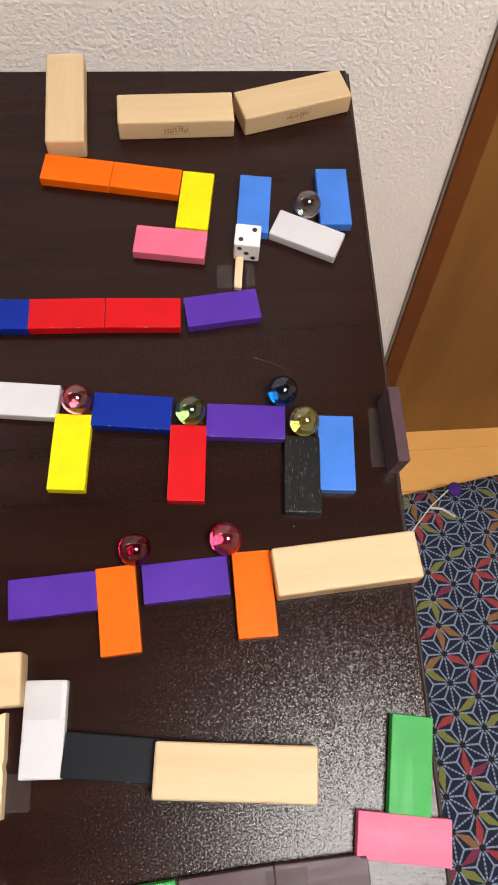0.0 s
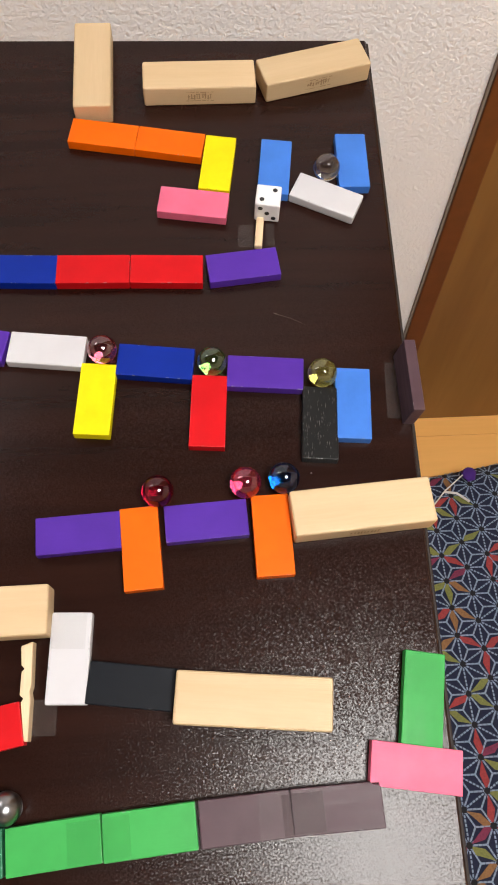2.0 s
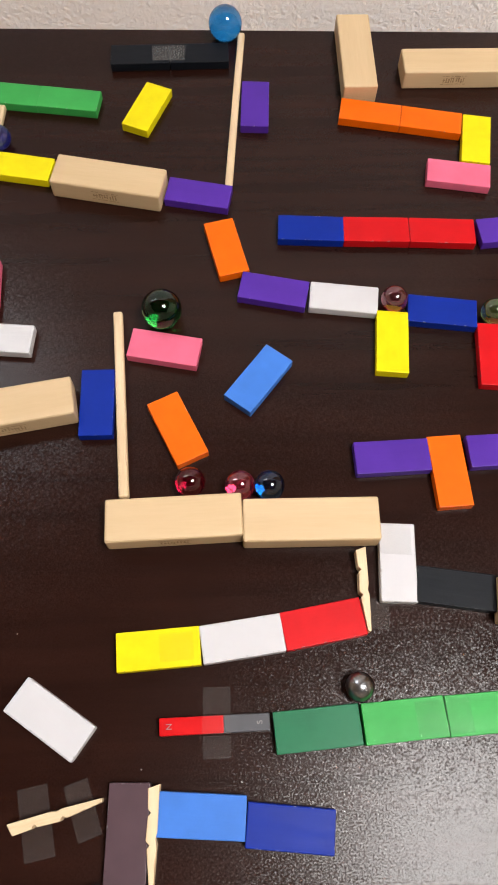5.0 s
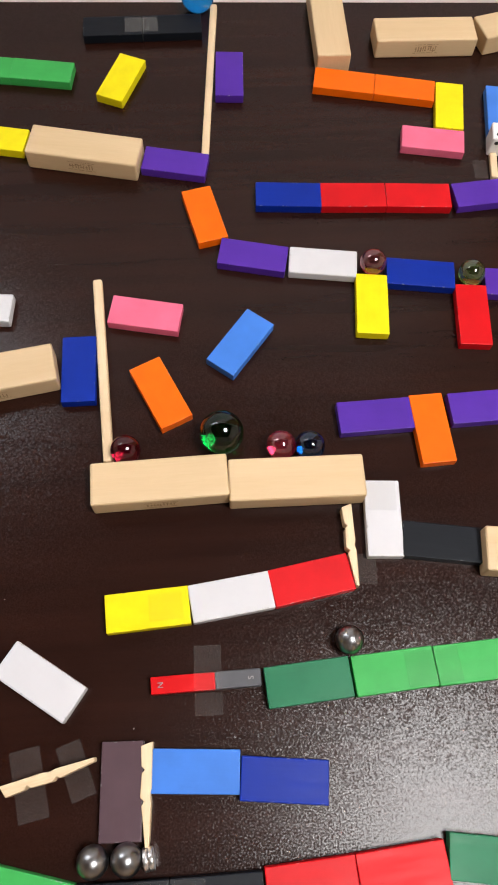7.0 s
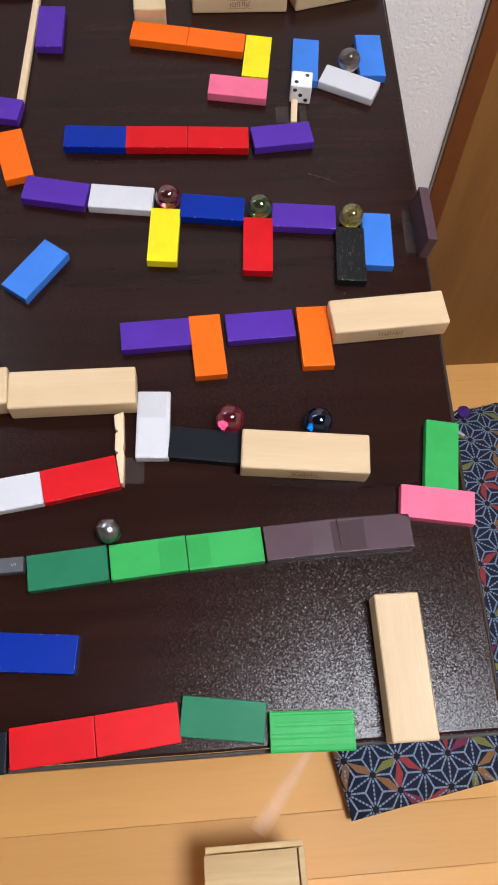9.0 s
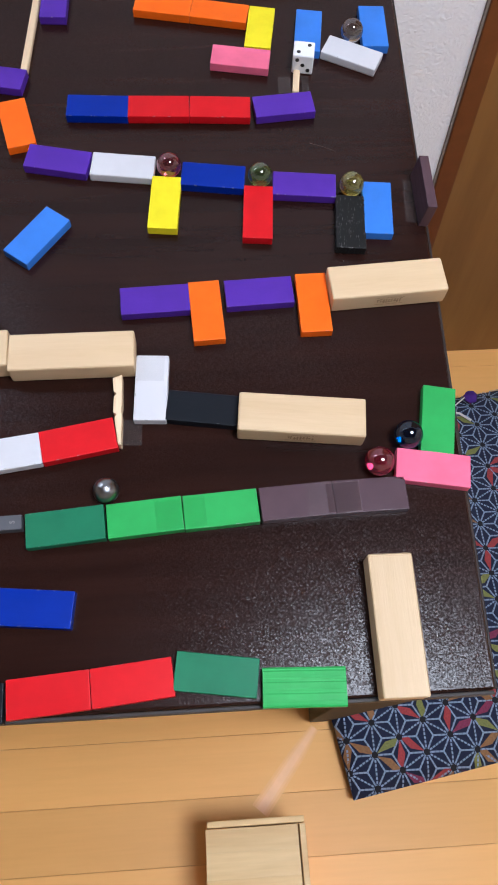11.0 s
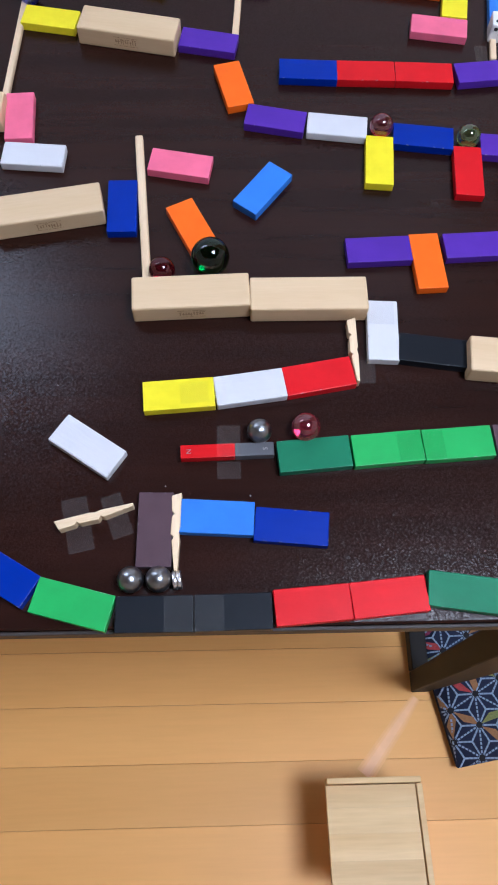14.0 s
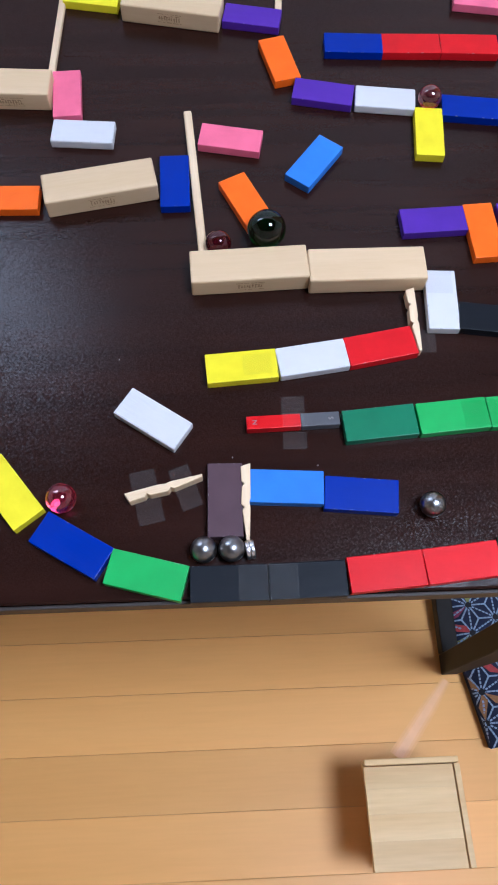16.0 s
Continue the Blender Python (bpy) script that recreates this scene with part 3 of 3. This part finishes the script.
def cushion():
    """A flat floor cushion with a stitched hemp-leaf print: a lattice of triangles, leaf shapes along some edges."""
    wide, deep, thick = 0.59, 0.572, 0.052
    c = tagged(empty("floor_cushion", pose(0.019, 0.0, FLOOR, 0, 0, 9.5) @ pose(wide / 2, deep / 2, 0.001)), "navy floor cushion with a colourful hemp-leaf print", "cushion")

    def high(x, y):
        u, v = min(1, abs(x) * 2 / wide), min(1, abs(y) * 2 / deep)
        return 0.024 + (thick - 0.024) * (max(0, 1 - u ** 6) * max(0, 1 - v ** 6)) ** 0.5

    bm = bmesh.new()
    n = 24
    rows = []
    for j in range(n + 1):
        rows.append([bm.verts.new(((i / n - 0.5) * wide, (j / n - 0.5) * deep, high((i / n - 0.5) * wide, (j / n - 0.5) * deep) - 0.0015)) for i in range(n + 1)])
    for j in range(n):
        for i in range(n):
            bm.faces.new((rows[j][i], rows[j][i + 1], rows[j + 1][i + 1], rows[j + 1][i]))
    rim = [e for e in bm.edges if len(e.link_faces) == 1]
    low = bmesh.ops.extrude_edge_only(bm, edges=rim)
    for v in low["geom"]:
        if isinstance(v, bmesh.types.BMVert):
            v.co = (v.co.x * 0.985, v.co.y * 0.985, 0.0)
    part("cover", bm, NAVY, c, smooth=True)

    s, turn = 0.0402, Matrix.Rotation(radians(20), 2)
    rnd = random.Random(5)
    inside = lambda p, e=-0.03: abs(p.x) < wide / 2 - e and abs(p.y) < deep / 2 - e
    kept = lambda p: Vector((max(-wide / 2, min(wide / 2, p.x)), max(-deep / 2, min(deep / 2, p.y))))
    node = lambda i, j: turn @ Vector(((i + 0.5 * j) * s, j * s * 0.8660254))
    leaf = {0: bmesh.new(), 1: bmesh.new(), 2: bmesh.new(), 3: bmesh.new()}
    lines, knots = bmesh.new(), bmesh.new()
    todo = []

    def flat(b, pts, lift):
        pts = [kept(p) for p in pts]
        area = sum(p.x * q.y - q.x * p.y for p, q in zip(pts, pts[1:] + pts[:1]))
        if abs(area) > 1e-7:
            b.faces.new([b.verts.new((p.x, p.y, high(p.x, p.y) + lift)) for p in (pts if area > 0 else pts[::-1])])

    def line(p, q, w=0.00085, cut=3, share=0.5):
        side = (q - p).orthogonal().normalized() * w
        for k in range(cut):
            a, z = p.lerp(q, (k + 0.5 - share / 2) / cut), p.lerp(q, (k + 0.5 + share / 2) / cut)
            flat(lines, (a + side, z + side, z - side, a - side), 0.0005)

    for j in range(-16, 17):
        for i in range(-24, 25):
            p = node(i, j)
            if not inside(p):
                continue
            flat(knots, [p + Vector((math.cos(k * 1.0472), math.sin(k * 1.0472))) * 0.0047 for k in range(6)], 0.0016)
            ring = [node(i + a, j + b) for a, b in ((1, 0), (0, 1), (-1, 1), (-1, 0), (0, -1), (1, -1))]
            mids = [(p + ring[k] + ring[(k + 1) % 6]) / 3 for k in range(6)]
            for k in range(6):
                if inside(mids[k]):
                    line(p, mids[k], 0.00115, 4, 0.92)
            todo += [(i, j, k) for k in range(6)]
            for k in range(3):
                line(p, ring[k], 0.00115, 8, 0.72)
    rnd.shuffle(todo)
    used = set()
    for i, j, k in todo:
        p = node(i, j)
        q = node(*[(i + 1, j), (i, j + 1), (i - 1, j + 1), (i - 1, j), (i, j - 1), (i + 1, j - 1)][k])
        along, half = (q - p), p.lerp(q, 0.5)
        key = (round(half.x, 3), round(half.y, 3))
        if key in used or (i, j, 1) in used or rnd.random() < 0.1:
            continue
        used |= {key, (i, j, 1) if (i, j, 0) in used or rnd.random() < 0.8 else (i, j, 0)}
        side = Vector((-along.y, along.x)) * 0.145
        skew = rnd.choice((-0.10, 0.10))
        flat(leaf[rnd.choice((0, 0, 1, 1, 2, 2, 3))], (p.lerp(q, 0.08), p.lerp(q, 0.62 + skew) - side, p.lerp(q, 0.90) - side * 0.2, p.lerp(q, 0.90) + side * 0.2, p.lerp(q, 0.62 - skew) + side), 0.0013)
    for k, (mat, word) in enumerate(((CLOTH_RED, "red"), (CLOTH_GREEN, "olive green"), (CLOTH_TAN, "tan"), (CLOTH_WINE, "wine red"))):
        tagged(part("printed_leaves", leaf[k], mat, c, word + " leaf shapes of the print"), kind="stuff")
    tagged(part("stitching", lines, STITCH, c, "pale blue stitched lines"), kind="stuff")
    tagged(part("knot_pattern", knots, KNOT, c, "black knots where the lines meet"), kind="stuff")
    return c


def tube(points, r):
    cu = bpy.data.curves.new("tube", "CURVE")
    cu.dimensions, cu.bevel_depth, cu.bevel_resolution = "3D", r, 2
    sp = cu.splines.new("POLY")
    sp.points.add(len(points) - 1)
    for p, q in zip(sp.points, points):
        p.co = (*q, 1)
    return cu


def tassel():
    z = -0.6455
    t = tagged(empty("tassel", pose(0.300, 0.606, z)), "purple tassel on a white thread lying on the cushion", "tassel")
    th = new("thread", tube([(-0.150, -0.140, 0), (-0.10, -0.086, 0.002), (-0.045, -0.028, 0.002), (-0.012, -0.002, 0.002)], 0.0011))
    th.data.materials.append(THREAD)
    th.parent = t
    th["label"] = "white thread"
    th = new("thread", tube([(-0.047, -0.030, 0.002), (-0.028, -0.034, 0.003), (-0.010, -0.048, 0.001)], 0.0020))
    th.data.materials.append(THREAD)
    th.parent = t
    th["label"] = "white thread"
    bm = bmesh.new()
    bmesh.ops.create_icosphere(bm, subdivisions=3, radius=0.0115)
    for v in bm.verts:
        v.co *= 1 + 0.25 * noise.noise(v.co * 160)
        v.co.z *= 0.6
    part("tuft", bm, TUFT, t, "purple thread tuft", smooth=True)


room()
ceiling_lamp()
table()
lay_blocks()
lay_edge_blocks()
stick(-0.2712, 0.5177, 85.8, 0.149, 0.0052, 0.0052)
stick(-0.4412, 0.4530, 87.0, 0.140, 0.0048, 0.0048)
stick(-0.3418, 0.2834, 94.4, 0.1225, 0.0058, 0.0058)
stick(-0.0785, 0.4320, 83.0, 0.022, 0.0048, 0.0040)
peg_half(-0.2070, 0.1690, 90.0 + 180, 1)
peg_half(-0.3163, 0.0537, 88.0 + 180, 1)
peg_half(-0.3616, 0.0625, 13.8)
tape(-0.0870, 0.4315, 88, 0.016, 0.009)
tape(-0.0715, 0.4320, 88, 0.016, 0.005)
tape(-0.0075, 0.3222, 86, 0.035, 0.010)
tape(-0.1985, 0.1565, 88, 0.016, 0.011)
tape(-0.3720, 0.0600, 102, 0.032, 0.0145)
tape(-0.3500, 0.0650, 110, 0.026, 0.0120)
tape(-0.2853, 0.1140, 90, 0.013, 0.0138)
tape(-0.2853, 0.0920, 90, 0.0105, 0.0138)
tape(-0.2853, 0.1024, 90, 0.0085, 0.0138, 0.0067)
tape(-0.3200, 0.5680, 2, 0.024, 0.015, T + 0.0002, CLOUDY)
tape(-0.0843, 0.1085, 2, 0.030, 0.019, T + 0.0002)
# this piece paints the darker, sheen-free look over the brown seam
tape(-0.0790, 0.1088, 2, 0.0190, 0.0170, T + 0.0006, SHEENLESS)
tape(-0.3052, 0.0078, 0, 0.032, 0.019, T + 0.0002)
tape(-0.1712, 0.1038, 4, 0.028, 0.017, T + 0.0002, GREENISH)
tape(-0.1870, 0.1955, 87, 0.017, 0.0165, T + 0.0002, AGED)
tape(-0.3058, 0.1402, 4, 0.0175, 0.014, T + 0.0002, MURKY)
scratch(-0.0640, 0.3715, -24, 0.021)
crumb(-0.3225, 0.0825, 0.0005)
crumb(-0.2730, 0.0760, 0.0006)
crumb(-0.3900, 0.1490, 0.0004)
crumb(-0.0600, 0.2740, 0.0004)
die()
bar_magnet()
marble("glass_marble", 0.0085, glass("clear glass", (0.96, 0.97, 0.97), 0.08), "clear glass marble resting against a blue block", -0.0328, 0.4768)
marble("glass_marble", 0.0083, glass("rose clear glass", (0.91, 0.16, 0.25), 0.10, 0.015), "clear rose-tinted glass marble in a gap between blocks", -0.1731, 0.3503)
marble("glass_marble", 0.0083, glass("lime clear glass", (0.38, 0.80, 0.20), 0.10, 0.012), "clear lime-tinted glass marble in a gap between blocks", -0.1114, 0.3404)
marble("glass_marble", 0.0083, glass("lemon glass", (0.91, 0.85, 0.20), 0.10, 0.05), "clear lemon-tinted glass marble in a gap between blocks", -0.0495, 0.3307)
marble("glass_marble", 0.0125, glass("sky blue glass", (0.02, 0.34, 0.86), 0.03, 0.12), "large transparent sky-blue glass marble at the back edge", -0.2778, 0.5920)
marble("glass_marble", 0.0085, glass("violet blue glass", (0.03, 0.05, 0.55), 0.06, 0.08), "violet-blue glass marble behind a yellow block", -0.4352, 0.4845)
marble("steel_ball", 0.0073, STEEL, "dull steel ball beside the black blocks", -0.3399, 0.0266)
marble("steel_ball", 0.0073, STEEL, "dull steel ball beside a small magnet", -0.3246, 0.0266)
tagged(part("disc_magnet", disc(), CHROME, m=LEAN @ pose(-0.3146, 0.0262, 0.0053, 0, 90, 8), smooth=True), "small chromed disc magnet stuck to a ball", "magnet")
blue_marble = marble("glass_marble", 0.0085, glass("deep blue glass", (0.003, 0.11, 0.46), 0.03, 0.012), "dark blue glass marble rolling along the blocks", -0.0599, 0.3494)
rose_marble = marble("glass_marble", 0.0085, glass("rose glass", (0.74, 0.045, 0.12), 0.08, 0.07), "rose red glass marble rolling along the blocks", -0.0966, 0.2671)
wine_marble = marble("glass_marble", 0.0085, glass("wine glass", (0.23, 0.003, 0.018), 0.02, 0.10), "dark wine-red glass marble rolling along the blocks", -0.1431, 0.2647)
green_marble = marble("glass_marble", 0.0125, glass("bottle green glass", (0.004, 0.20, 0.03), 0.0, 0.004), "large bottle-green glass marble beside a stick", -0.3353, 0.3425)
steel_ball = marble("steel_ball", 0.0073, STEEL, "dull steel ball held beside the green blocks", -0.2126, 0.1190)
wooden_box()
light_streak()
cushion()
tassel()


# ---- floor boards ----
def floor():
    f = tagged(part("floor", slab(-2.6, -2.4, FLOOR - 0.05, 1.6, WALL + 0.12, FLOOR - 0.003), GAP), "honey-coloured wooden plank floor", "floor", kind="structure")
    meshes = {}
    y, row = 0.0935, 0
    while y - 0.077 > -2.4:
        y -= 0.077
    while y < WALL + 0.066:
        joints = [-2.6, (-1.6, -0.85, -1.2)[row % 3], (0.75, 0.45, 0.95)[row % 3], 1.6]
        for x0, x1 in zip(joints, joints[1:]):
            wide = round(min(0.0767, WALL + 0.068 - y), 4)
            long = (round(x1 - x0 - 0.0006, 4), wide)
            if long not in meshes:
                bm = slab(0, 0.0003, -0.003, long[0], wide, 0, 0.0003, 1)
                meshes[long] = bpy.data.meshes.new("plank")
                bm.to_mesh(meshes[long])
                bm.free()
                meshes[long].materials.append(PLANK)
            p = new("plank", meshes[long])
            p.parent = f
            p.location = (x0, y, FLOOR)
        y, row = y + 0.077, row + 1


floor()


# ---- what moves ----
def roll(ob, r, rows):
    """Keys a ball along its places on the table, turning as it rolls."""
    keys, turn = [], Matrix.Identity(4)
    last = None
    for k in range(241):
        t = k / 15
        i = max(0, min(len(rows) - 2, sum(1 for q in rows if q[0] <= t) - 1))
        (t0, x0, y0), (t1, x1, y1) = rows[i], rows[i + 1]
        u = min(1, max(0, (t - t0) / (t1 - t0)))
        p = Vector((x0 + (x1 - x0) * u, y0 + (y1 - y0) * u, r))
        if last is not None and (p - last).length > 1e-6:
            d = p - last
            turn = Matrix.Rotation(d.length / r, 4, Vector((-d.y, d.x, 0)).normalized()) @ turn
        last = p
        keys.append((t, LEAN @ Matrix.Translation(p) @ turn))
    walk(ob, keys)


def motions():
    roll(blue_marble, 0.0085, [(0, -0.0599, 0.3494), (0.3, -0.0458, 0.3454), (0.5, -0.0278, 0.3412), (0.6, -0.0220, 0.3413), (0.8, -0.0110, 0.3296), (0.9, -0.0142, 0.3085), (1, -0.0176, 0.2814), (1.2, -0.0234, 0.2760), (1.5, -0.0390, 0.2723), (1.8, -0.0613, 0.2720), (2, -0.0760, 0.2690), (2.2, -0.0876, 0.2700), (2.5, -0.1000, 0.2678), (3, -0.1312, 0.2663), (3.5, -0.1630, 0.2641), (3.8, -0.1871, 0.2642), (4, -0.2023, 0.2624), (4.1, -0.2121, 0.2588), (4.2, -0.2211, 0.2492), (4.3, -0.2300, 0.2325), (4.4, -0.2372, 0.2275), (4.5, -0.2419, 0.2274), (4.7, -0.2486, 0.2273), (5.4, -0.2640, 0.2268), (6.2, -0.2440, 0.2265), (6.8, -0.2300, 0.2265), (7, -0.2239, 0.2263), (7.5, -0.1909, 0.2223), (8, -0.1646, 0.1900), (8.5, -0.1279, 0.1826), (9, -0.0885, 0.1789), (9.2, -0.0770, 0.1794), (9.7, -0.0540, 0.1740), (10, -0.0420, 0.1600), (10.3, -0.0368, 0.1450), (16, -0.0367, 0.1445)])
    roll(rose_marble, 0.0085, [(0, -0.0966, 0.2674), (2.05, -0.0966, 0.2674), (2.3, -0.1149, 0.2706), (2.5, -0.1267, 0.2661), (3, -0.1471, 0.2651), (3.5, -0.1839, 0.2628), (3.7, -0.2065, 0.2622), (3.8, -0.2150, 0.2604), (3.9, -0.2230, 0.2499), (4, -0.2305, 0.2319), (4.5, -0.2585, 0.2270), (4.7, -0.2651, 0.2279), (5.4, -0.2810, 0.2268), (6.2, -0.2610, 0.2268), (6.8, -0.2450, 0.2270), (7, -0.2402, 0.2270), (7.5, -0.2105, 0.2273), (8, -0.1896, 0.2186), (8.5, -0.1732, 0.2098), (9, -0.1412, 0.1833), (9.2, -0.1299, 0.1827), (9.8, -0.0950, 0.1790), (10.3, -0.0560, 0.1700), (10.7, -0.0480, 0.1420), (11, -0.0560, 0.1290), (11.5, -0.0751, 0.1267), (12, -0.1040, 0.1247), (12.5, -0.1459, 0.1232), (13, -0.1971, 0.1182), (13.5, -0.2150, 0.1177), (14, -0.2394, 0.1158), (14.5, -0.2785, 0.1143), (14.7, -0.2940, 0.1140), (14.9, -0.3112, 0.1145), (15, -0.3221, 0.1116), (15.1, -0.3348, 0.1041), (15.3, -0.3618, 0.0782), (15.5, -0.3860, 0.0690), (16, -0.4188, 0.0582)])
    roll(wine_marble, 0.0085, [(0, -0.1430, 0.2648), (2.3, -0.1430, 0.2648), (2.5, -0.1439, 0.2650), (3, -0.1671, 0.2638), (3.5, -0.2049, 0.2615), (3.7, -0.2277, 0.2494), (3.8, -0.2369, 0.2308), (4, -0.2482, 0.2266), (4.5, -0.2776, 0.2307), (4.7, -0.2883, 0.2302), (5.4, -0.3150, 0.2290), (5.8, -0.3272, 0.2276), (16, -0.3272, 0.2275)])
    roll(steel_ball, 0.0073, [(0, -0.2126, 0.1190), (12.9, -0.2126, 0.1190), (13, -0.2135, 0.1177), (13.5, -0.2303, 0.1166), (14, -0.2669, 0.1141), (14.5, -0.3055, 0.1137), (14.7, -0.3215, 0.1067), (14.9, -0.3088, 0.0870), (15, -0.2947, 0.0797), (15.3, -0.2751, 0.0792), (15.5, -0.2534, 0.0731), (16, -0.2108, 0.0482)])
    roll(green_marble, 0.0125, [(0, -0.3353, 0.3425), (4.75, -0.3353, 0.3425), (5.2, -0.3050, 0.3400), (5.6, -0.2840, 0.3305), (5.8, -0.2835, 0.3100), (6, -0.2900, 0.2868), (6.4, -0.2740, 0.2500), (6.6, -0.2700, 0.2350), (7, -0.2733, 0.2345), (7.5, -0.2807, 0.2345), (8.2, -0.2957, 0.2350), (16, -0.2957, 0.2350)])


motions()
